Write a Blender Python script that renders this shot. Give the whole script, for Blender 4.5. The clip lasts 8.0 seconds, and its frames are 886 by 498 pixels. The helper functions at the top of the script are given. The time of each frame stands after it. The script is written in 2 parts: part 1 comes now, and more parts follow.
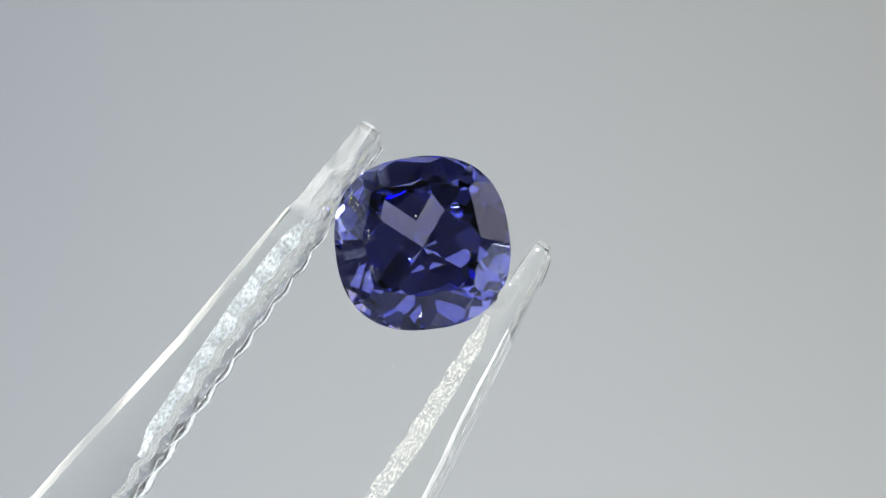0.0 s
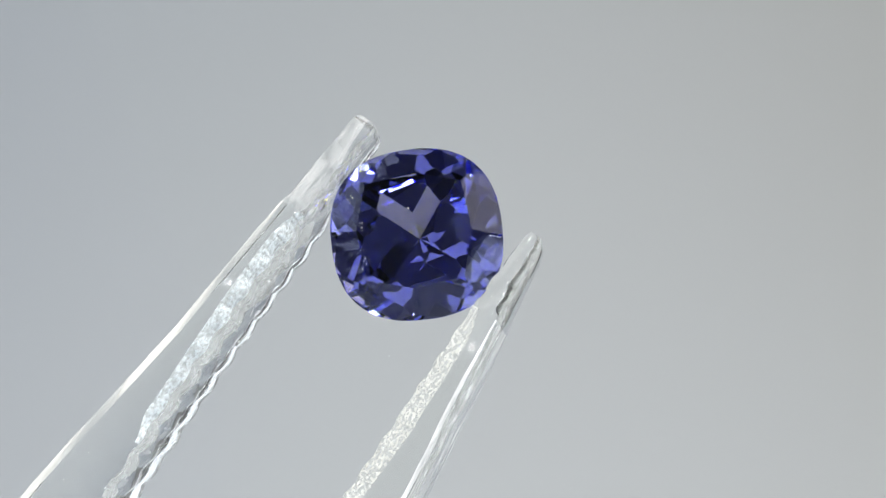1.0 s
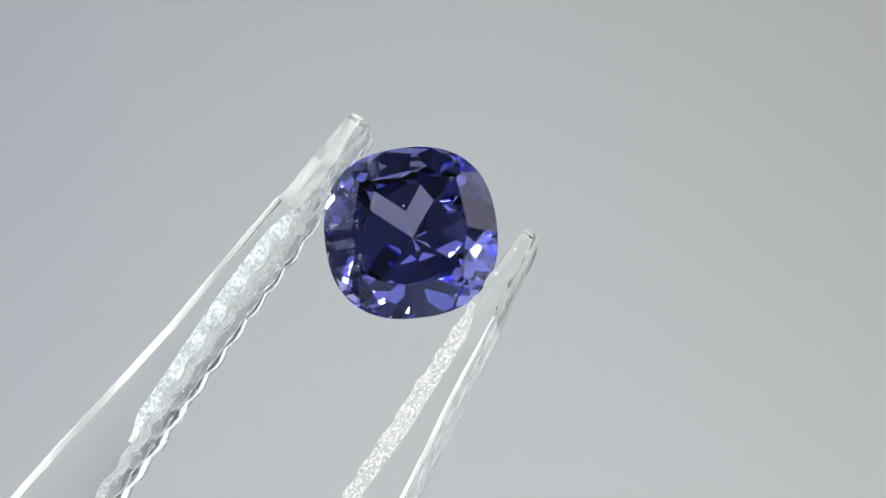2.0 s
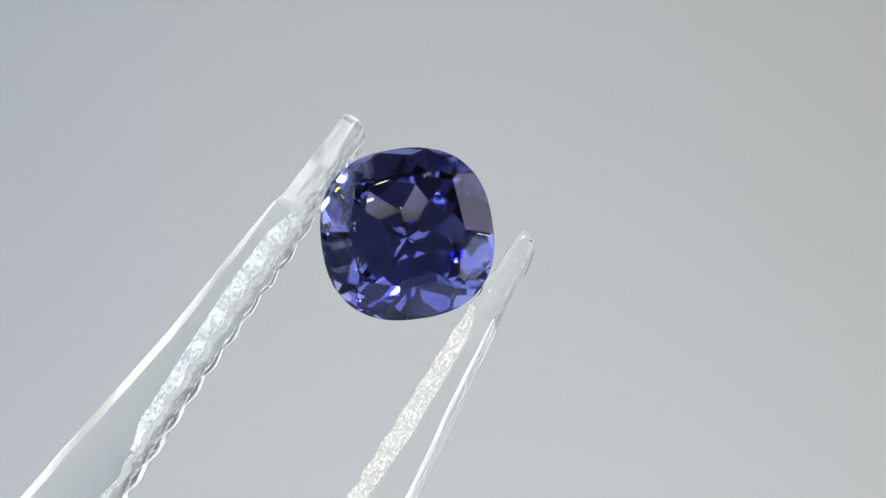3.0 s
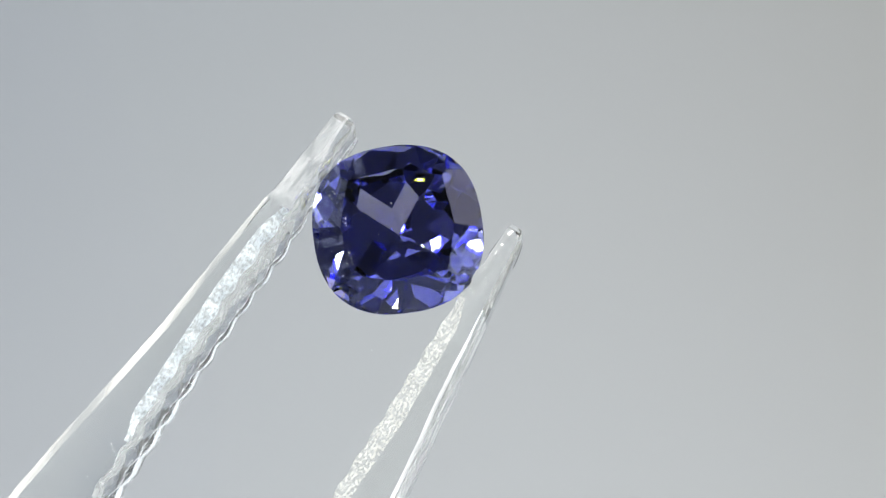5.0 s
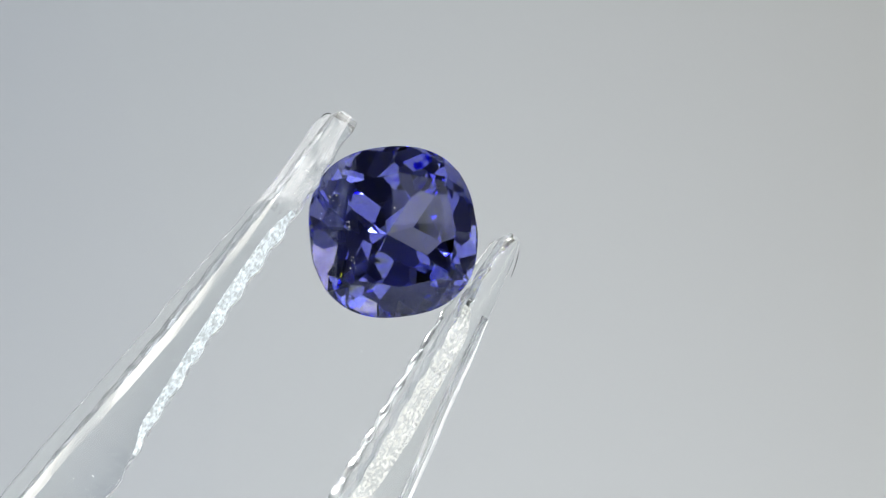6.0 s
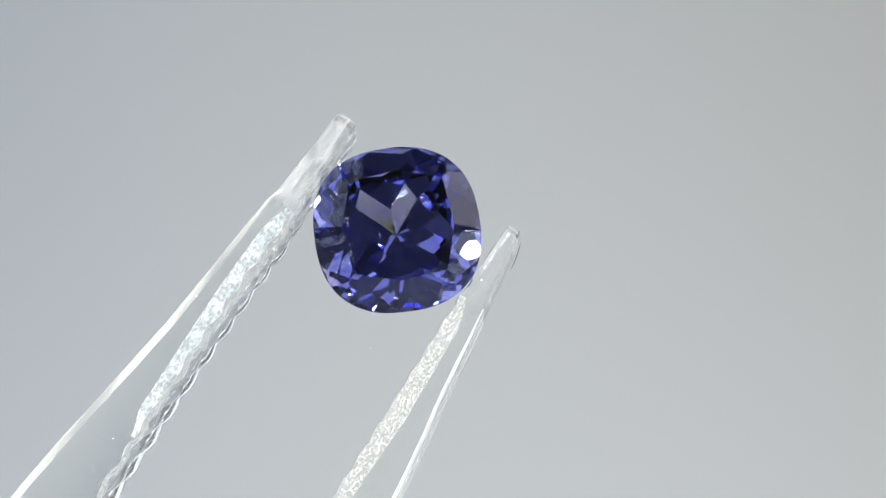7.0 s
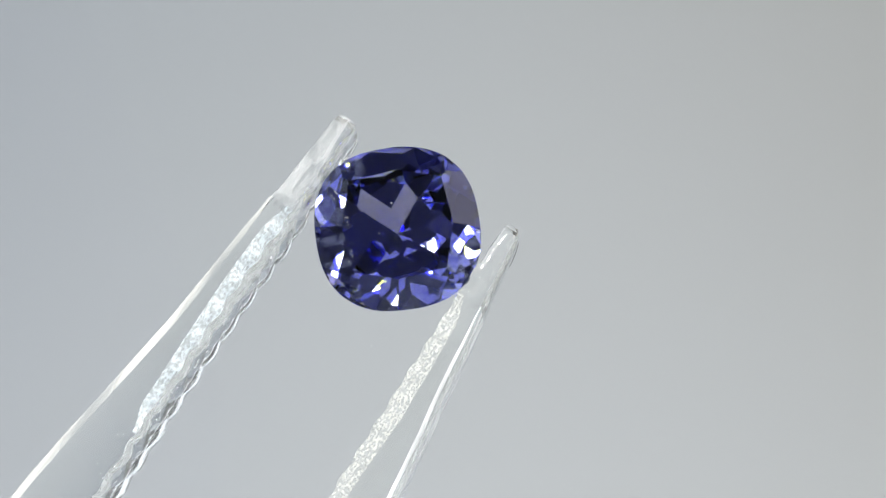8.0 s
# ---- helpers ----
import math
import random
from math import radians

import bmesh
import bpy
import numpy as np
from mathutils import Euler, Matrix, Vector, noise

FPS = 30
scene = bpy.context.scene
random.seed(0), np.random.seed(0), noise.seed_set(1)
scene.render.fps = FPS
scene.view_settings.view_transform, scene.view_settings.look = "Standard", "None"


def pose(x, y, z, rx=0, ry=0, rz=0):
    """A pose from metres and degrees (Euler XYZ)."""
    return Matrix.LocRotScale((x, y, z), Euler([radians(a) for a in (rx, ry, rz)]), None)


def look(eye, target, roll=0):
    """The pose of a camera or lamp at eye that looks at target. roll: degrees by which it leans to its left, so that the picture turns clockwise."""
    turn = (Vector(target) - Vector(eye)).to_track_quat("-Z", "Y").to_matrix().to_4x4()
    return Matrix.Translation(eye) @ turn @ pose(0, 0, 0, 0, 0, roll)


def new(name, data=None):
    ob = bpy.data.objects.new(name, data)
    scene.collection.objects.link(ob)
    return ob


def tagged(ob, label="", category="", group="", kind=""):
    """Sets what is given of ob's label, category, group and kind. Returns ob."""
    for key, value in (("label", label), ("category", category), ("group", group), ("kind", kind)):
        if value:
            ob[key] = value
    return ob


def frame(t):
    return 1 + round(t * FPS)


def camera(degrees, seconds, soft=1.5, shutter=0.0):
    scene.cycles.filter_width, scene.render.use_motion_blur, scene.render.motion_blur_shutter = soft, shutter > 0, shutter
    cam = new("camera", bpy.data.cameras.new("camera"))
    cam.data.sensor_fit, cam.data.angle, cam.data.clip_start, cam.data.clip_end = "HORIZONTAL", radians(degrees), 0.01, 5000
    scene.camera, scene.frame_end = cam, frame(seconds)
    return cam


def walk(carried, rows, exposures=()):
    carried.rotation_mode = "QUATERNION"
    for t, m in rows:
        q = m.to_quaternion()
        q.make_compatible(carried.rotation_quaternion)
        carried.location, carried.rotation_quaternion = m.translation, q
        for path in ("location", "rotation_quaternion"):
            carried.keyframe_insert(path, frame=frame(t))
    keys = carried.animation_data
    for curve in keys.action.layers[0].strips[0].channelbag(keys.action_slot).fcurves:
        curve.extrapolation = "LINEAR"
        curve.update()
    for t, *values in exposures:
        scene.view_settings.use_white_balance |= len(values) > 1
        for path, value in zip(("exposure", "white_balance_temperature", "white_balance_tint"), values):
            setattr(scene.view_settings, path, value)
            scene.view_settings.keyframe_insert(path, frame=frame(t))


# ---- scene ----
FOV = 40.0
EYE_HEIGHT = 0.20
cam = camera(FOV, 8.0, soft=1.2)
STAND = pose(0, 0, EYE_HEIGHT, 90, 0, 0)
walk(cam, [(0.0, STAND), (8.0, STAND)],
     exposures=[(0.0, -0.13), (0.5, -0.06), (1.0, -0.11), (1.5, -0.13), (1.7, -0.12), (2.8, -0.03), (3.0, -0.03), (3.5, -0.10), (4.0, -0.14), (4.5, -0.11), (4.7, -0.09), (5.8, -0.01), (6.5, -0.01), (7.0, -0.03),
                (8.0, -0.06)])

# ---- world, lights, exposure ----
world = bpy.data.worlds.new("world")
scene.world = world
world.use_nodes = True
wn = world.node_tree.nodes
wn["Background"].inputs["Color"].default_value = (0.55, 0.6, 0.7, 1)
wn["Background"].inputs["Strength"].default_value = 0.05


def area_lamp(name, eye, target, size_x, size_y, watts, colour, spread=180):
    data = bpy.data.lights.new(name, "AREA")
    data.shape, data.size, data.size_y = "RECTANGLE", size_x, size_y
    data.energy, data.color, data.spread = watts, colour, radians(spread)
    ob = new(name, data)
    ob.matrix_basis = look(eye, target)
    return ob


AIM = Vector((0.0, 0.05, 0.2))


def lamp_round_gem(name, azimuth, elevation, distance, width, height, radiance, colour, spread=180):
    """A lamp that faces the gem: azimuth from the camera's side towards the right, elevation above the gem."""
    a, e = radians(azimuth), radians(elevation)
    way = Vector((math.sin(a) * math.cos(e), -math.cos(a) * math.cos(e), math.sin(e)))
    area_lamp(name, AIM + way * distance, AIM, width, height, math.pi * width * height * radiance, colour, spread)


# unseen small lamps over and beside the camera, added for glints in the gem
for az, el, w, h, tone in ((-4, 32, 0.012, 0.009, (0.97, 0.99, 1.0)), (27, -8, 0.024, 0.017, (0.8, 0.88, 1.0)), (-36, 12, 0.024, 0.018, (0.85, 0.92, 1.0)),
                           (20, 28, 0.02, 0.015, (1.0, 0.98, 0.95)), (-12, 40, 0.022, 0.017, (1.0, 0.97, 0.95)), (-26, 34, 0.022, 0.016, (0.8, 0.9, 1.0)),
                           (40, 28, 0.017, 0.012, (1.0, 0.96, 0.92)),
                           (16, 44, 0.014, 0.01, (1.0, 0.98, 0.96)), (0, 47, 0.014, 0.01, (0.95, 0.98, 1.0)), (-12, -12, 0.014, 0.01, (0.9, 0.95, 1.0)), (34, -2, 0.014, 0.01, (1.0, 0.97, 0.93)),
                           (4, 31, 0.01, 0.008, (1.0, 0.98, 0.96)), (28, 38, 0.014, 0.01, (0.9, 0.95, 1.0)),
                           (-20, 20, 0.01, 0.008, (0.9, 0.95, 1.0)), (10, 18, 0.01, 0.008, (0.95, 0.98, 1.0)), (48, 10, 0.013, 0.01, (0.9, 0.95, 1.0)), (-52, 25, 0.013, 0.01, (0.9, 0.95, 1.0)),
                           (-30, -18, 0.012, 0.009, (0.9, 0.95, 1.0)), (12, 56, 0.012, 0.01, (1.0, 0.98, 0.96)), (-34, 52, 0.012, 0.01, (0.9, 0.95, 1.0)), (50, 45, 0.012, 0.01, (1.0, 0.97, 0.95))):
    lamp_round_gem("glint_light", az, el, 0.45, w * 0.9, h * 0.9, 45.0, tone)
lamp_round_gem("desk_lamp_light", 2, 72, 0.42, 0.15, 0.07, 103.0, (1.0, 0.98, 0.95), 150)
# unseen wide fill panels behind and above the camera, added for the gem's mid tones
for az, el, w, h, power in ((-30, 32, 0.6, 0.5, 1.1), (6, 37, 0.46, 0.32, 1.1), (38, 18, 0.5, 0.5, 1.0), (-15, 2, 0.28, 0.22, 0.9), (-42, -2, 0.45, 0.3, 0.9)):
    lamp_round_gem("fill_panel_light", az, el, 1.3, w, h, power, (0.95, 0.98, 1.0))
# broad faint fill, added to raise the gem's darkest facets
lamp_round_gem("dim_fill_light", -5, 12, 1.5, 1.5, 0.85, 0.05, (0.9, 0.95, 1.0))
# two nearer added fills: the gem's lower facets, then the tweezers' right side
lamp_round_gem("fill_panel_light", 9, -13, 0.6, 0.15, 0.12, 0.85, (0.95, 0.98, 1.0))
lamp_round_gem("fill_panel_light", 70, -10, 0.55, 0.5, 0.15, 2.2, (0.92, 0.97, 1.0))
# unseen low fill at the right, added to brighten the tweezers' outer edge
lamp_round_gem("edge_fill_light", 80, -33, 0.3, 0.14, 0.06, 18.0, (0.95, 0.98, 1.0))
# unseen cool left and warm right lamps, added to light and tint the backdrop
area_lamp("cool_left_light", (-0.58, 0.20, 0.50), (-0.34, 0.50, 0.22), 0.7, 0.8, 2.6, (0.85, 0.91, 1.0))
area_lamp("warm_right_light", (0.60, 0.18, 0.60), (0.34, 0.52, 0.34), 0.6, 0.7, 2.5, (1.0, 0.92, 0.76))


# ---- materials ----
def material(name):
    m = bpy.data.materials.new(name)
    m.use_nodes = True
    nt = m.node_tree
    nt.nodes.clear()
    return m, nt.nodes, nt.links


def output(nodes, links, shader, socket="Surface"):
    out = nodes.new("ShaderNodeOutputMaterial")
    links.new(shader, out.inputs[socket])
    return out


def noise_bump(nodes, links, scale, strength, distance, detail=4.0):
    co = nodes.new("ShaderNodeTexCoord")
    nz = nodes.new("ShaderNodeTexNoise")
    nz.inputs["Scale"].default_value, nz.inputs["Detail"].default_value = scale, detail
    links.new(co.outputs["Object"], nz.inputs["Vector"])
    bump = nodes.new("ShaderNodeBump")
    bump.inputs["Strength"].default_value, bump.inputs["Distance"].default_value = strength, distance
    links.new(nz.outputs["Fac"], bump.inputs["Height"])
    return nz, bump


def matte(name, colour, vary, scale, rough=0.8):
    m, nodes, links = material(name)
    b = nodes.new("ShaderNodeBsdfPrincipled")
    b.inputs["Roughness"].default_value = rough
    nz, bump = noise_bump(nodes, links, scale * 12, 0.15, 0.0005)
    links.new(bump.outputs["Normal"], b.inputs["Normal"])
    co = nodes.new("ShaderNodeTexCoord")
    big = nodes.new("ShaderNodeTexNoise")
    big.inputs["Scale"].default_value = scale
    links.new(co.outputs["Object"], big.inputs["Vector"])
    ramp = nodes.new("ShaderNodeMix")
    ramp.data_type = "RGBA"
    ramp.inputs["A"].default_value = (*[c * (1 - vary) for c in colour], 1)
    ramp.inputs["B"].default_value = (*[min(1, c * (1 + vary)) for c in colour], 1)
    links.new(big.outputs["Fac"], ramp.inputs["Factor"])
    links.new(ramp.outputs["Result"], b.inputs["Base Color"])
    output(nodes, links, b.outputs["BSDF"])
    return m


def gem_glass(name, through_colour, inner_colour, ior):
    """Clear coloured crystal: refraction tinted where light enters or leaves, a lighter tint at each inner reflection, and a little dispersion."""
    m, nodes, links = material(name)
    red, green, blue = through_colour
    # a trace of waviness left by the polishing
    nz, wave = noise_bump(nodes, links, 700.0, 1.0, 0.000004, 1.0)
    bends = []
    for share, colour, shift in ((0.5, (red, green, blue), 0.0), (0.5, (red, green, 0.0), -0.004), (0.5, (0.0, 0.0, blue), 0.014)):
        bend = nodes.new("ShaderNodeBsdfRefraction")
        bend.inputs["Color"].default_value = tuple(share * c for c in colour) + (1,)
        bend.inputs["IOR"].default_value, bend.inputs["Roughness"].default_value = ior + shift, 0.0
        links.new(wave.outputs["Normal"], bend.inputs["Normal"])
        bends.append(bend.outputs["BSDF"])
    total = bends[0]
    for other in bends[1:]:
        add = nodes.new("ShaderNodeAddShader")
        links.new(total, add.inputs[0])
        links.new(other, add.inputs[1])
        total = add.outputs["Shader"]
    gloss = nodes.new("ShaderNodeBsdfGlossy")
    gloss.inputs["Color"].default_value = (*inner_colour, 1)
    gloss.inputs["Roughness"].default_value = 0.0
    links.new(wave.outputs["Normal"], gloss.inputs["Normal"])
    fresnel = nodes.new("ShaderNodeFresnel")
    fresnel.inputs["IOR"].default_value = ior
    mix = nodes.new("ShaderNodeMixShader")
    links.new(fresnel.outputs["Fac"], mix.inputs["Fac"])
    links.new(total, mix.inputs[1])
    links.new(gloss.outputs["BSDF"], mix.inputs[2])
    output(nodes, links, mix.outputs["Shader"])
    return m


def frosted(name, colour, scale, stretch, depth, rough, clear, onward=0.5):
    """Ground or milky clear plastic: part lets light through, part scatters it forwards and back from its grain."""
    m, nodes, links = material(name)
    co = nodes.new("ShaderNodeTexCoord")
    mp = nodes.new("ShaderNodeMapping")
    mp.inputs["Scale"].default_value = stretch
    links.new(co.outputs["Object"], mp.inputs["Vector"])
    nz = nodes.new("ShaderNodeTexNoise")
    nz.inputs["Scale"].default_value, nz.inputs["Detail"].default_value = scale, 6.0
    links.new(mp.outputs["Vector"], nz.inputs["Vector"])
    bump = nodes.new("ShaderNodeBump")
    bump.inputs["Strength"].default_value, bump.inputs["Distance"].default_value = 1.0, depth
    links.new(nz.outputs["Fac"], bump.inputs["Height"])
    g = nodes.new("ShaderNodeBsdfGlass")
    g.inputs["Color"].default_value = (0.99, 0.995, 0.99, 1)
    g.inputs["IOR"].default_value, g.inputs["Roughness"].default_value = 1.36, rough
    links.new(bump.outputs["Normal"], g.inputs["Normal"])
    back = nodes.new("ShaderNodeBsdfDiffuse")
    on = nodes.new("ShaderNodeBsdfTranslucent")
    for node in (back, on):
        node.inputs["Color"].default_value = (*colour, 1)
        links.new(bump.outputs["Normal"], node.inputs["Normal"])
    scatter = nodes.new("ShaderNodeMixShader")
    scatter.inputs["Fac"].default_value = onward
    links.new(back.outputs["BSDF"], scatter.inputs[1])
    links.new(on.outputs["BSDF"], scatter.inputs[2])
    mr = nodes.new("ShaderNodeMapRange")
    mr.inputs["From Min"].default_value, mr.inputs["From Max"].default_value = 0.38, 0.62
    mr.inputs["To Min"].default_value, mr.inputs["To Max"].default_value = 1 - clear[0], 1 - clear[1]
    links.new(nz.outputs["Fac"], mr.inputs["Value"])
    mix = nodes.new("ShaderNodeMixShader")
    links.new(mr.outputs["Result"], mix.inputs["Fac"])
    links.new(g.outputs["BSDF"], mix.inputs[1])
    links.new(scatter.outputs["Shader"], mix.inputs[2])
    output(nodes, links, mix.outputs["Shader"])
    return m


PAPER = matte("grey_paper", (0.333, 0.355, 0.374), 0.02, 3.0)
WALL = matte("pale_wall_paint", (0.6, 0.6, 0.61), 0.05, 1.5)
DARK_WALL = matte("dark_wall_paint", (0.4, 0.4, 0.41), 0.1, 1.5)
CEILING = matte("grey_ceiling_paint", (0.35, 0.35, 0.35), 0.05, 1.5)
FLOOR = matte("dark_floor", (0.12, 0.12, 0.125), 0.15, 2.0)
PLASTIC = frosted("clear_plastic", (0.93, 0.945, 0.945), 500.0, (0.2, 1.5, 1.5), 0.000001, 0.05, (1.0, 0.97))
FROSTED = frosted("ground_plastic", (0.89, 0.965, 1.0), 8000.0, (0.7, 1, 1), 0.00008, 0.12, (0.6, 0.0), 0.1)
WARM_FROSTED = frosted("yellowish_ground_plastic", (0.95, 0.965, 0.9), 9000.0, (0.8, 1, 1), 0.00006, 0.12, (0.95, 0.6), 0.25)
TEETH = frosted("clear_moulded_teeth", (0.95, 0.975, 0.985), 2500.0, (0.8, 1, 1), 0.000002, 0.1, (0.97, 0.68), 0.2)
CLEAR_TEETH = frosted("glassy_moulded_teeth", (0.95, 0.97, 0.95), 2500.0, (0.8, 1, 1), 0.000002, 0.09, (1.0, 0.86), 0.25)
# pale scatter on the clear edges stands in for their highlights: cream left, white right
SHEEN_EDGE = frosted("sheen_painted_edge", (0.98, 0.98, 0.92), 1500.0, (0.1, 0.5, 0.5), 0.000002, 0.08, (0.95, 0.5), 0.15)
GLINT_EDGE = frosted("glint_painted_edge", (0.97, 0.99, 1.0), 1800.0, (0.1, 0.5, 0.5), 0.000001, 0.1, (0.9, 0.0), 0.05)
GEM = gem_glass("blue_gemstone", (0.58, 0.575, 0.74), (0.625, 0.665, 0.98), 1.76)
FACE = frosted("clear_outer_face", (0.97, 0.97, 0.945), 600.0, (0.2, 0.6, 0.6), 0.0000003, 0.0, (1.0, 0.98), 0.5)
# whitish streaks mixed in to imitate bright reflections along the right outer face
GLINT_STREAK_FACE = frosted("glint_streaked_outer_face", (0.96, 0.98, 0.98), 2200.0, (0.06, 0.6, 0.6), 0.0000003, 0.02, (1.0, 0.55), 0.2)
HAZY = frosted("hazy_plastic", (0.96, 0.975, 0.98), 2600.0, (0.1, 2.0, 2.0), 0.000002, 0.03, (1.0, 0.74), 0.15)
CLEAR_TIP = frosted("clear_tip_plastic", (0.96, 0.97, 0.97), 1600.0, (0.2, 2.0, 2.0), 0.000001, 0.0, (1.0, 0.93), 0.2)
DUST = matte("pale_dust", (0.7, 0.72, 0.75), 0.1, 900.0)
FIBRE = matte("dark_fibre", (0.02, 0.02, 0.02), 0.2, 900.0)


def part(name, bm, mats, parent=None, label=""):
    me = bpy.data.meshes.new(name)
    bm.normal_update()
    bm.to_mesh(me)
    bm.free()
    for mat in mats if isinstance(mats, (list, tuple)) else (mats,):
        me.materials.append(mat)
    ob = new(name, me)
    if parent:
        ob.parent = parent
    return tagged(ob, label)


# ---- the large structure ----
def box_bm(x0, x1, y0, y1, z0, z1):
    bm = bmesh.new()
    bmesh.ops.create_cube(bm, size=1.0)
    for vert in bm.verts:
        vert.co = Vector((x0 if vert.co.x < 0 else x1, y0 if vert.co.y < 0 else y1, z0 if vert.co.z < 0 else z1))
    return bm


def build_room():
    t = 0.1
    for name, dims, mat in (
        ("wall_north", (-1.6, 1.6, 1.0, 1.0 + t, -0.02, 2.0), WALL),
        ("wall_south", (-1.6, 1.6, -1.6 - t, -1.6, -0.02, 2.0), DARK_WALL),
        ("wall_west", (-1.6 - t, -1.6, -1.6 - t, 1.0 + t, -0.02, 2.0), WALL),
        ("wall_east", (1.6, 1.6 + t, -1.6 - t, 1.0 + t, -0.02, 2.0), WALL),
        ("floor", (-1.6 - t, 1.6 + t, -1.6 - t, 1.0 + t, -0.12, -0.02), FLOOR),
        ("ceiling", (-1.6 - t, 1.6 + t, -1.6 - t, 1.0 + t, 2.0, 2.1), CEILING),
    ):
        tagged(part(name, box_bm(*dims), mat), "plain dim painted surface closing the room", "room", kind="structure")


def build_backdrop():
    """A seamless grey paper sweep: flat on the table, curving up behind."""
    prof = [(-0.25, 0.0), (0.10, 0.0)]
    r = 0.45
    for i in range(1, 25):
        a = math.pi / 2 * i / 24
        prof.append((0.10 + r * math.sin(a), r - r * math.cos(a)))
    prof.append((0.55, 0.95))
    bm = bmesh.new()
    rings = []
    for thick in (0.0, 0.0015):
        for x in (-0.75, 0.75):
            rings.append([bm.verts.new((x, y + thick, z - thick)) for y, z in prof])
    a0, a1, b0, b1 = rings
    k = len(prof)
    for i in range(k - 1):
        bm.faces.new((a0[i], a1[i], a1[i + 1], a0[i + 1]))
        bm.faces.new((b0[i], b0[i + 1], b1[i + 1], b1[i]))
        bm.faces.new((a0[i], a0[i + 1], b0[i + 1], b0[i]))
        bm.faces.new((a1[i], b1[i], b1[i + 1], a1[i + 1]))
    bm.faces.new((a0[0], b0[0], b1[0], a1[0]))
    bm.faces.new((a0[-1], a1[-1], b1[-1], b0[-1]))
    for face in bm.faces:
        face.smooth = True
    tagged(part("backdrop", bm, PAPER), "plain matte light grey paper backdrop, softly lit", "backdrop", kind="structure")


# ---- the gemstone ----
MM = 0.001


def cut(bm, normal, dist):
    geom = bm.verts[:] + bm.edges[:] + bm.faces[:]
    got = bmesh.ops.bisect_plane(bm, geom=geom, dist=1e-5, plane_co=normal * dist, plane_no=normal, clear_outer=True)
    edges = [e for e in got["geom_cut"] if isinstance(e, bmesh.types.BMEdge)]
    if len(edges) > 2:
        bmesh.ops.contextual_create(bm, geom=edges)


HALF = 3.58          # half the girdle's width, mm
TABLE = 1.15
OUTLINE_TURN, PAVILION_TURN, PAVILION_SLOPE = 7.0, 14.0, 38.8
POWER = 2.45         # squareness of the cushion outline


def girdle_support(a):
    """Distance from the axis of the outline's tangent whose normal points along the angle a."""
    q = POWER / (POWER - 1)
    return HALF * (abs(math.cos(a)) ** q + abs(math.sin(a)) ** q) ** (1 / q)


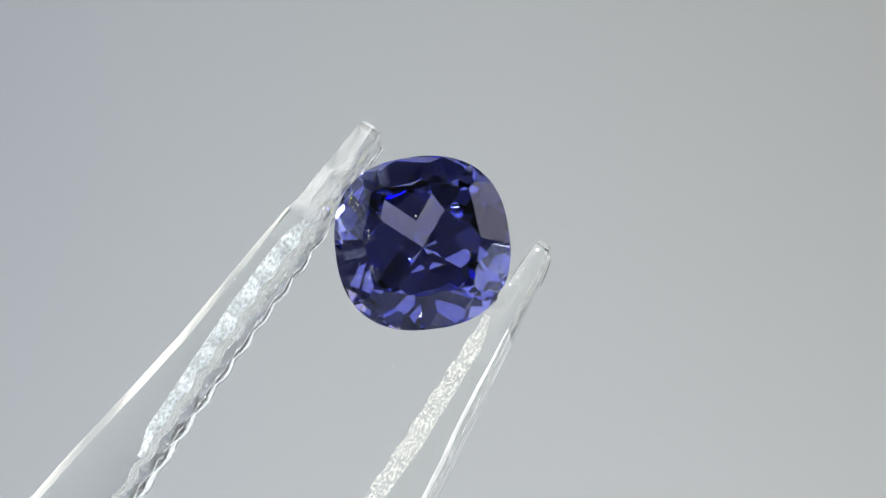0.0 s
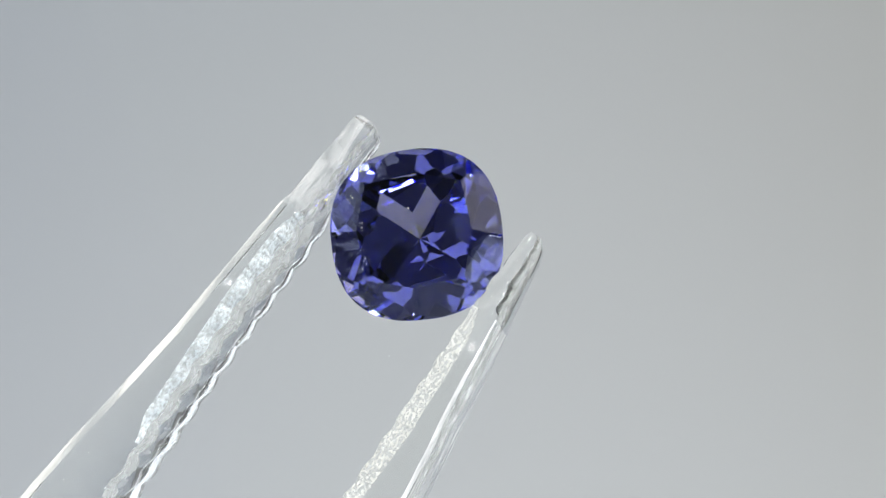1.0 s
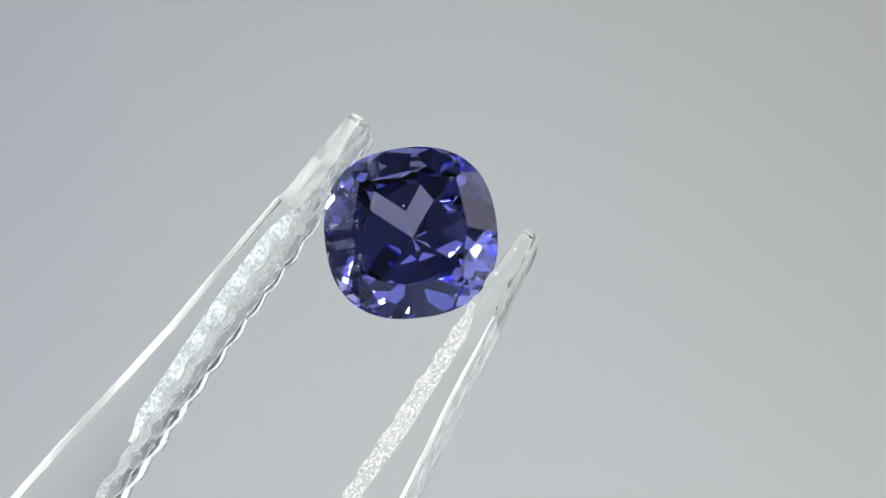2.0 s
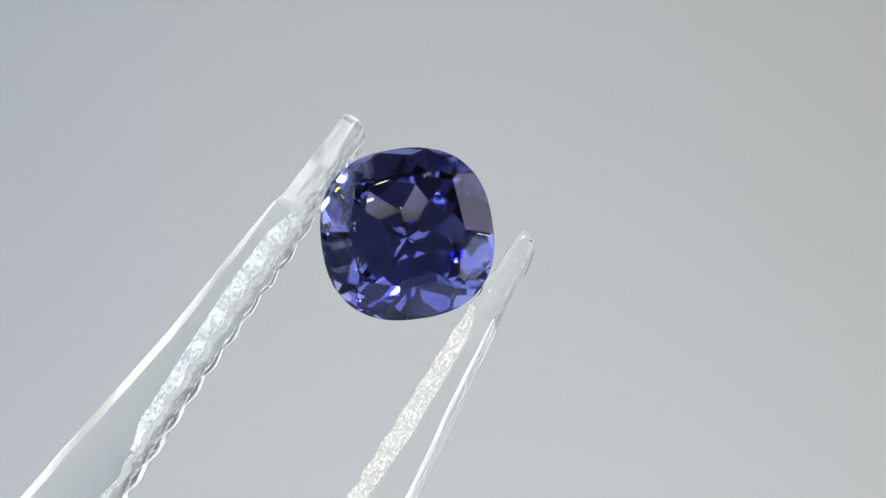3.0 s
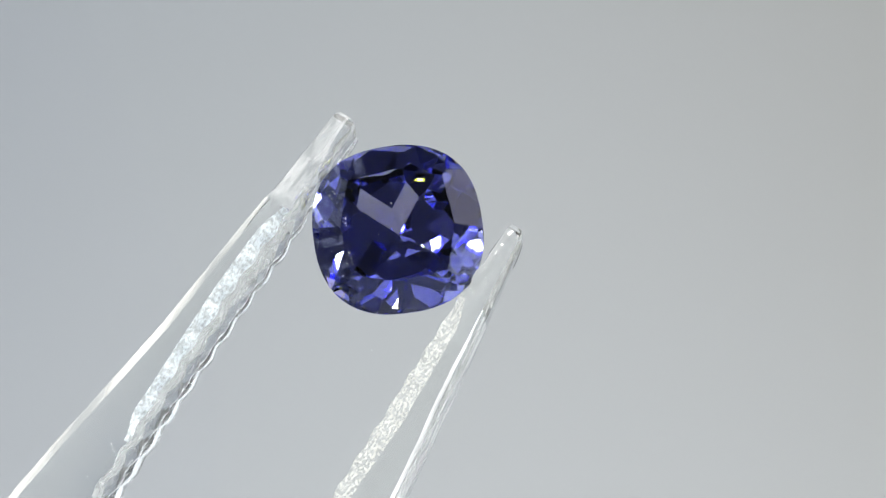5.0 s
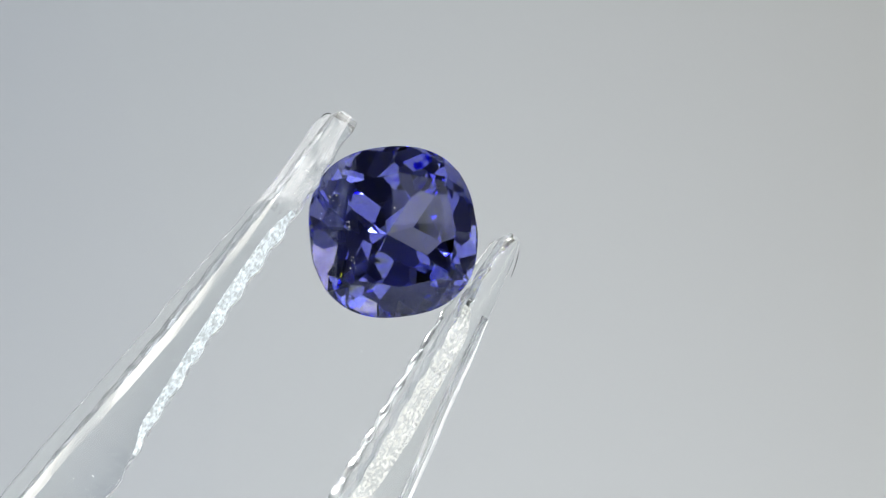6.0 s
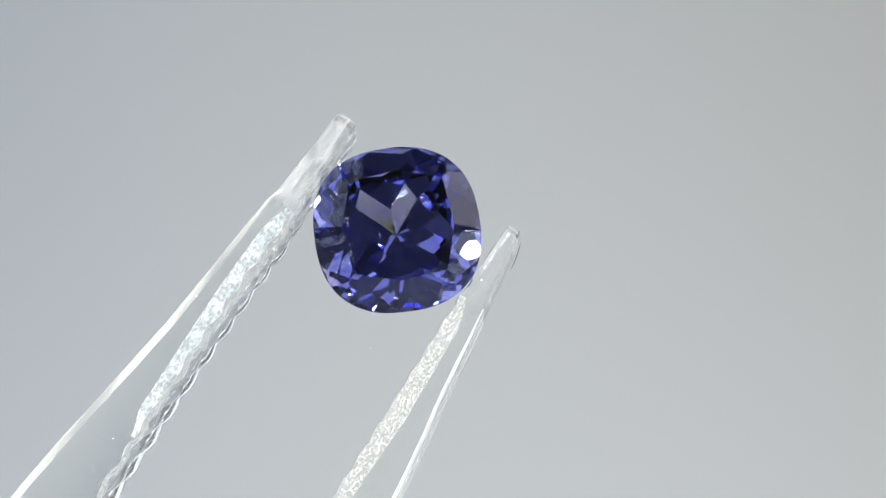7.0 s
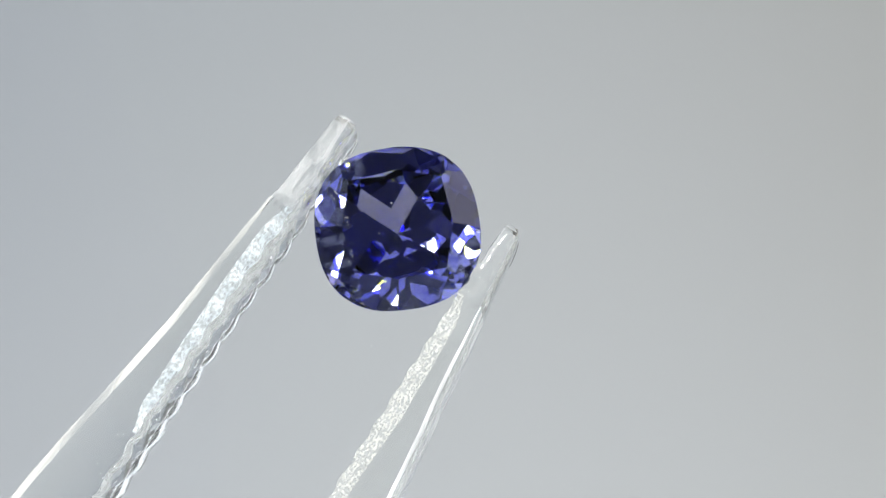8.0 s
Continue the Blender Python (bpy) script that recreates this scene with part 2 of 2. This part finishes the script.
def build_gem():
    """A cushion cut, its table towards +z, cut plane by plane out of a block; mm."""
    bm = bmesh.new()
    bmesh.ops.create_cube(bm, size=12.0)
    for i in range(96):
        a = 2 * math.pi * i / 96
        b = a + radians(OUTLINE_TURN)
        cut(bm, Vector((math.cos(b), math.sin(b), 0)), girdle_support(a))
    girdle_top, girdle_low = 0.09, -0.09

    def facet(azimuth, slope, radius, up, level):
        """A facet that meets the girdle's height level at that radius, sloping so many degrees from the girdle's plane."""
        az, sl = radians(azimuth), radians(slope)
        nrm = Vector((math.sin(sl) * math.cos(az), math.sin(sl) * math.sin(az), up * math.cos(sl)))
        cut(bm, nrm, nrm.dot(Vector((radius * math.cos(az), radius * math.sin(az), level))))

    # crown: table, split mains on the sides, corner and half mains, upper girdle facets
    cut(bm, Vector((0, 0, 1)), TABLE)
    for k in range(4):
        for turn, slope in ((-10, 38.2), (12, 39.4)):
            az = 90 * k + 1 + turn
            facet(az, slope, girdle_support(radians(az - OUTLINE_TURN)) - 0.002, 1, girdle_top)
        az = 90 * k + 47
        facet(az, 51, girdle_support(radians(az - OUTLINE_TURN)) - 0.002, 1, girdle_top)
    for k in range(8):
        az = 45 * k + 25.5
        facet(az, 45.5, girdle_support(radians(az - OUTLINE_TURN)), 1, girdle_top)
    for k in range(16):
        az = 22.5 * k + 16.25
        facet(az, 53, girdle_support(radians(az - OUTLINE_TURN)) + 0.03, 1, girdle_top)
    # pavilion, from the girdle down: three steep rows, then split mains that meet in the culet with a steeper side facet between each pair
    rng = random.Random(11)
    z, r = -girdle_low, HALF
    for slope, inward, count in ((61, 3.36, 16), (53, 3.15, 16), (47, 2.9, 8)):
        for k in range(count):
            az = 360 / count * (k + 0.5) + PAVILION_TURN + rng.uniform(-2, 2)
            wide = girdle_support(radians(az - OUTLINE_TURN)) / HALF
            facet(az, slope + rng.uniform(-1.2, 1.2), r * wide, -1, -z)
        z += (r - inward) * math.tan(radians(slope))
        r = inward
    shallow, split = radians(PAVILION_SLOPE), radians(9)
    steep = math.atan(math.tan(shallow) * (math.cos(split) + math.sin(split)))
    deeper = z + r * math.tan(steep)
    deep = deeper - 1.1 * (math.tan(steep) - math.tan(shallow) * math.cos(split))
    for k in range(4):
        side = radians(90 * k + PAVILION_TURN)
        for az, sl, low in ((side - split, shallow, deep), (side + split, shallow, deep), (side, steep, deeper)):
            nrm = Vector((math.sin(sl) * math.cos(az), math.sin(sl) * math.sin(az), -math.cos(sl)))
            cut(bm, nrm, nrm.dot(Vector((0, 0, -low))))
    bmesh.ops.remove_doubles(bm, verts=bm.verts[:], dist=0.002)
    bmesh.ops.recalc_face_normals(bm, faces=bm.faces[:])
    for vert in bm.verts:
        vert.co *= MM
    bm.normal_update()
    root = new("gemstone")
    root.empty_display_size = 0.004
    for name, label in (("table_facet", "broad flat polished table"), ("crown", ""), ("girdle", "thin unpolished-looking rim"), ("pavilion", "")):
        piece = bm.copy()
        away = []
        for face in piece.faces:
            up = face.normal.z
            kind = "table_facet" if up > 0.999 else "crown" if up > 0.05 else "pavilion" if up < -0.05 else "girdle"
            if kind != name:
                away.append(face)
        bmesh.ops.delete(piece, geom=away, context="FACES")
        part(name, piece, GEM, root, label)
    bm.free()
    return tagged(root, "faceted deep violet-blue cushion-cut gemstone gripped in clear tweezers", "gemstone")


# ---- the tweezers: x from the tip to the hinge, y across the jaws, z towards the viewer; mm ----
def ease(a, b, k):
    k = min(1.0, max(0.0, k))
    k = k * k * (3 - 2 * k)
    return a + (b - a) * k


def mix_table(rows, x):
    for (x0, *a), (x1, *b) in zip(rows, rows[1:]):
        if x <= x1:
            k = max(0.0, (x - x0) / (x1 - x0))
            return [p + (q - p) * k for p, q in zip(a, b)]
    return list(rows[-1][1:])


# station, inner face, outer face, half width
LEFT_ARM = [(-2.78, -4.0, -4.5, 0.95), (-2.71, -3.86, -4.67, 1.22), (-2.58, -3.77, -4.76, 1.34), (-2.2, -3.74, -4.8, 1.4), (-1.4, -3.82, -4.82, 1.5), (0, -3.84, -4.85, 1.75), (1.7, -3.84, -4.9, 1.98), (2.3, -3.84, -4.98, 2.14), (3.4, -3.85, -5.05, 2.3),
            (5.9, -3.9, -5.2, 2.4), (8.8, -3.92, -5.42, 2.4), (11.7, -3.88, -5.78, 2.4), (14.5, -3.8, -6.15, 2.45), (17, -3.8, -6.4, 2.5), (40, -4.6, -7.4, 3.2), (75, -3.0, -5.6, 4.2),
            (112, -0.02, -2.3, 4.5)]
RIGHT_ARM = [(-2.6, 4.1, 4.4, 0.85), (-2.53, 3.98, 4.56, 1.15), (-2.35, 3.9, 4.68, 1.3), (-2.0, 3.86, 4.76, 1.4), (0.1, 3.85, 5.0, 1.85), (1.5, 3.86, 5.2, 2.12), (3.0, 3.86, 5.4, 2.35),
             (5.0, 3.88, 5.65, 2.4), (8.2, 3.92, 6.1, 2.4), (12, 3.95, 6.5, 2.4), (17, 4.0, 6.85, 2.5), (40, 4.6, 7.4, 3.2), (75, 3.0, 5.6, 4.2), (112, 0.02, 2.3, 4.5)]


def teeth_height(x, depth, phase, pitch, height, end):
    """How far the moulded teeth stand out of a jaw's inner face: two staggered rows of leaf-shaped domes; depth runs from 0 (near edge) to 1."""
    fade = ease(0.2, 1, (x - end - 0.6) / 3.0) * ease(1, 0, (x - 22) / 3)
    best = 0.0
    for row, middle in enumerate((0.16, 0.5, 0.86)):
        place = x / pitch + phase + 0.5 * row + 0.1 * noise.noise((x * 0.6, phase * 5 + row, 2.0))
        along = (place % 1.0) - 0.5
        size = 1 + 0.35 * noise.noise((math.floor(place) * 1.7, row * 3.1, phase * 11))
        best = max(best, size * (1 - (abs(along) / 0.52) ** 1.6 - ((depth - middle) / 0.27) ** 2))
    return height * fade * best


ACROSS = 17          # points over the inner face, from the near edge to the far edge


def build_arm(rows, root, phase, tip_end, strip_end, draft, bevel, ground, tip_mat, teeth_mat, face_mat, height, pitch, chamfer, edge_side, edge_mat, far_band):
    """One jaw: a clear bar with moulded teeth on its inner face, a ground bevel along the near inner edge and a streaked tip."""
    xs = []
    x = rows[0][0]
    while x < 25:
        xs.append(x)
        x += 0.03 if x < rows[0][0] + 0.4 else 0.045
    while x < 112.01:
        xs.append(x)
        x += 1.0
    rings = []
    for x in xs:
        inner, outer, half = mix_table(rows, x)
        s = 1 if outer > inner else -1
        wob = 0.025 * noise.noise((x * 0.8, phase * 9, 0)) + 0.008 * noise.noise((x * 4.0, phase * 9, 5))
        thick = abs(outer - inner)
        c = min(0.1, thick * 0.2)
        ch = min(chamfer, thick * 0.22) * ease(0.3, 1.0, (x - 1.0) / 4)
        taper = ease(1, 0.3, (x - strip_end + 1.2) / 1.2) * ease(1, 0.7, (x - 3) / 9) * ease(0.25, 1, (x - tip_end + 0.8) / 2.2)
        dv, dz = min(bevel, thick * 0.46) * taper, min(0.45, half * 0.3) * taper
        face = []
        for q in range(ACROSS):
            depth = q / (ACROSS - 1)
            rise = teeth_height(x, depth, phase, pitch, height, rows[0][0]) if x < 25 else 0.0
            face.append((half - dz + (c - 2 * half + dz) * depth, inner + s * (0.08 - rise)))
        edge, low = face[0][1], face[-1][1]
        lean = s * draft * min(1.0, thick - 0.4) if x < 30 else 0.0
        grain = 0.02 * noise.noise((x * 9.0, phase, 1.0))
        far_out = outer + (2 * lean if s < 0 else lean)
        near_out = outer if s < 0 else outer - 0.9 * lean
        rings.append([(x, yy + wob, zz) for zz, yy in (
            *face, (0.05 - half, low + s * 0.07), (-half, low + s * c), (-half, far_out - s * c), (0.05 - half, far_out - s * 0.02), (far_band - half, far_out),
            (half - c, near_out), (half - c * 0.35, near_out - s * c * 0.4), (half, near_out - s * ch),
            (half, inner + s * (dv + grain)), (half - dz * 0.42, (edge + inner + s * dv) * 0.5 + s * grain))])
    k = len(rings[0])
    edge_faces = (ACROSS + 5, ACROSS + 6) if edge_side == "near" else (ACROSS + 2, ACROSS + 3, ACROSS + 5, ACROSS + 6)
    groups = {"arm": [], "teeth": [], "ground_strip": [], "outer_face": [], "outer_edge": [], "tip": []}
    for i in range(len(rings) - 1):
        for j in range(k):
            if j < ACROSS - 1 and rows[0][0] + 0.2 < xs[i] < 25:
                name = "teeth"
            elif xs[i] < tip_end:
                name = "tip"
            elif j > ACROSS + 7 and xs[i] < strip_end:
                name = "ground_strip"
            elif j == ACROSS + 4 and xs[i] < 60:
                name = "outer_face"
            elif j in edge_faces and xs[i] < 60:
                name = "outer_edge"
            else:
                name = "arm"
            groups[name].append((i * k + j, i * k + (j + 1) % k, (i + 1) * k + (j + 1) % k, (i + 1) * k + j))
    groups["tip"].append(tuple(range(k)))
    last = (len(rings) - 1) * k
    groups["arm"].append(tuple(range(last + k - 1, last - 1, -1)))
    points = [Vector(p) * MM for ring in rings for p in ring]
    # the faces look outwards where the enclosed volume comes out positive
    volume = 0.0
    for polys in groups.values():
        for poly in polys:
            for i in range(1, len(poly) - 1):
                volume += points[poly[0]].dot(points[poly[i]].cross(points[poly[i + 1]]))
    flip = volume < 0
    arm = None
    for name, mat, label in (("arm", PLASTIC, ""), ("teeth", teeth_mat, "clear moulded row of gripping teeth"), ("ground_strip", ground, "frosted ground bevel, pale and grainy"), ("outer_face", face_mat, "clear outer face, with painted bright streaks on the right arm"), ("outer_edge", edge_mat, "moulded outer edge with a painted pale sheen"), ("tip", tip_mat, "streaked rounded tip")):
        bm = bmesh.new()
        made = {}
        for poly in groups[name]:
            for q in poly:
                if q not in made:
                    made[q] = bm.verts.new(points[q])
            face = bm.faces.new([made[q] for q in (poly[::-1] if flip else poly)])
            face.smooth = len(poly) == 4
        ob = part(name, bm, mat, root if name == "arm" else arm, label)
        if name == "arm":
            arm = ob
    return arm


def build_tweezers():
    root = new("tweezers")
    root.empty_display_size = 0.005
    build_arm(LEFT_ARM, root, 0.1, 2.1, 13.2, 0.4, 0.62, FROSTED, HAZY, TEETH, FACE, 0.19, 1.38, 0.32, "near", SHEEN_EDGE, 0.1)
    build_arm(RIGHT_ARM, root, 0.45, 1.3, 23.0, 0.2, 0.95, WARM_FROSTED, CLEAR_TIP, CLEAR_TEETH, GLINT_STREAK_FACE, 0.12, 1.27, 0.16, "both", GLINT_EDGE, 0.6)
    bm = box_bm(112.0 * MM, 118 * MM, -2.3 * MM, 2.3 * MM, -4.5 * MM, 4.5 * MM)
    bmesh.ops.bevel(bm, geom=bm.edges[:], offset=0.8 * MM, segments=3, profile=0.5, affect="EDGES")
    part("hinge", bm, PLASTIC, root)
    return tagged(root, "clear moulded plastic tweezers with serrated jaws gripping a gem", "tweezers")


# ---- lint on the tweezers' tips ----
def build_fibre(points, radius):
    """A thin round fibre along a smooth line through the points, mm in the tweezers' space."""
    bm = bmesh.new()
    pts = [Vector(p) for p in points]
    line = []
    for i in range(13):
        k = i / 12
        line.append(pts[0] * (1 - k) ** 2 + pts[1] * 2 * k * (1 - k) + pts[2] * k * k)
    rings = []
    for i, p in enumerate(line):
        along = (line[min(i + 1, 12)] - line[max(i - 1, 0)]).normalized()
        side = along.orthogonal().normalized()
        up = along.cross(side)
        r = radius * (0.5 + 0.5 * math.sin(math.pi * (0.1 + 0.8 * i / 12)))
        rings.append([bm.verts.new((p + (side * math.cos(a) + up * math.sin(a)) * r) * MM) for a in (0, 1.257, 2.513, 3.770, 5.027)])
    for i in range(12):
        for j in range(5):
            bm.faces.new((rings[i][j], rings[i][(j + 1) % 5], rings[i + 1][(j + 1) % 5], rings[i + 1][j]))
    bm.faces.new(rings[0])
    bm.faces.new(rings[-1])
    bmesh.ops.recalc_face_normals(bm, faces=bm.faces[:])
    return tagged(part("lint_fibre", bm, FIBRE), "tiny dark curled lint fibre stuck to the tweezers' tip", "fibre", "lint on the tweezers")


def build_dust():
    """A trail of tiny pale specks on the gem's crown and table, in the gem's space; mm."""
    rng = random.Random(5)
    bm = bmesh.new()
    spots = []
    for x0, y0, spread, count in ((-2.2, 0.3, 0.09, 7), (-2.12, 0.0, 0.05, 4), (-2.0, -1.2, 0.16, 12), (-1.9, -1.5, 0.1, 6), (-2.75, 1.2, 0.2, 12), (0.0, 0.0, 1.6, 9)):
        spots += [(x0 + rng.gauss(0, spread * 0.6), y0 + rng.gauss(0, spread)) for _ in range(count)]
    for x, y in spots:
        # height of the crown over this spot
        top = min(TABLE, 0.09 + (3.5 - abs(x)) * 0.79, 0.09 + (3.5 - abs(y)) * 0.79)
        r = 0.006 + 0.024 * rng.random() ** 2
        m = Matrix.Translation((x * MM, y * MM, (top + 0.003) * MM)) @ pose(0, 0, 0, rng.uniform(0, 360), rng.uniform(0, 360), 0) @ Matrix.Diagonal((r * MM, r * 0.7 * MM, r * rng.uniform(0.8, 2.2) * MM, 1))
        bmesh.ops.create_icosphere(bm, subdivisions=1, radius=1.0, matrix=m)
    return tagged(part("dust", bm, DUST), "tiny pale dust specks scattered on the gem", "dust", kind="stuff")


build_room()
build_backdrop()
dust = build_dust()
gem = build_gem()
tweezers = build_tweezers()
fibres = [build_fibre(((-2.68, -5.2, -1.2), (-3.25, -5.1, -1.25), (-2.8, -4.6, -1.05)), 0.026),
          build_fibre(((-2.15, 4.8, 0.9), (-1.55, 5.0, 1.0), (-0.95, 5.05, 1.1)), 0.016)]

# rest poses, metres: the gem's centre and the two things' own axes
CENTRE = Vector((-0.000847, 0.050, EYE_HEIGHT + 0.000267))
U = Vector((-0.55780, -0.17365, -0.81161))
V = Vector((0.82997, -0.12002, -0.54474))
W = U.cross(V)
TWEEZERS_REST = Matrix.Translation(CENTRE) @ Matrix((U, V, W)).transposed().to_4x4()
GEM_REST = Matrix.Translation(CENTRE) @ pose(0, 0, 0, 82, 0, 0)

# turns and shifts of the held pair about the gem's centre: seconds, shift in mm, turn vector in degrees
HELD = [(0.0, 0, 0, 0, 0, 0, 0),
        (0.5, -0.18, -0.603, 0.13, 0.65, 0.28, 2.58),
        (0.8, -0.11, -0.31, 0.045, -0.52, 1.31, 0.25),
        (1, -0.254, 0.698, 0.351, 1.0, -0.12, -4.06),
        (1.5, -0.13, 0.53, 0.286, 0.17, -0.18, -1.58),
        (1.7, -0.246, 0.705, 0.444, -1.27, -0.15, -2.22),
        (2.8, -0.832, 0.299, 0.346, 3.23, -0.72, 3.48),
        (3, -0.643, 0.703, 0.376, 1.88, -0.65, 1.55),
        (3.25, -0.385, 1.25, 0.12, 1.0, -0.85, -1.3),
        (3.5, -0.596, 1.719, 0.267, 1.0, -1.01, -4.11),
        (4, -0.696, 1.512, 0.163, -0.6, -0.64, -2.84),
        (4.5, -0.748, 1.448, 0.144, 0.66, -0.07, 1.71),
        (4.7, -0.903, 1.584, 0.371, -0.35, -0.92, 0.14),
        (5.8, -1.166, 1.143, 0.70, 3.61, 0.2, 12.0),
        (6, -1.2, 1.184, 0.46, 4.95, 1.0, 14.8),
        (6.5, -1.37, 1.79, 0.77, 4.37, 0.6, 13.7),
        (7, -1.116, 2.512, 0.576, -0.29, -0.63, 4.27),
        (7.2, -0.931, 2.763, 0.418, -0.32, -0.61, 0.31),
        (7.5, -0.945, 3.196, 0.502, -0.38, -0.48, 2.26),
        (8, -1.128, 3.043, 0.631, -0.59, -0.84, 2.23)]


def motions():
    rows = []
    for t, dx, dy, dz, ax, ay, az in HELD:
        turn = Vector((ax, ay, az))
        spin = Matrix.Rotation(radians(turn.length), 4, turn.normalized()) if turn.length > 1e-6 else Matrix.Identity(4)
        rows.append((t, Matrix.Translation(CENTRE + Vector((dx, dy, dz)) * MM) @ spin @ Matrix.Translation(-CENTRE)))
    for thing in (gem, dust):
        walk(thing, [(t, m @ GEM_REST) for t, m in rows])
    for thing in (tweezers, *fibres):
        walk(thing, [(t, m @ TWEEZERS_REST) for t, m in rows])


motions()
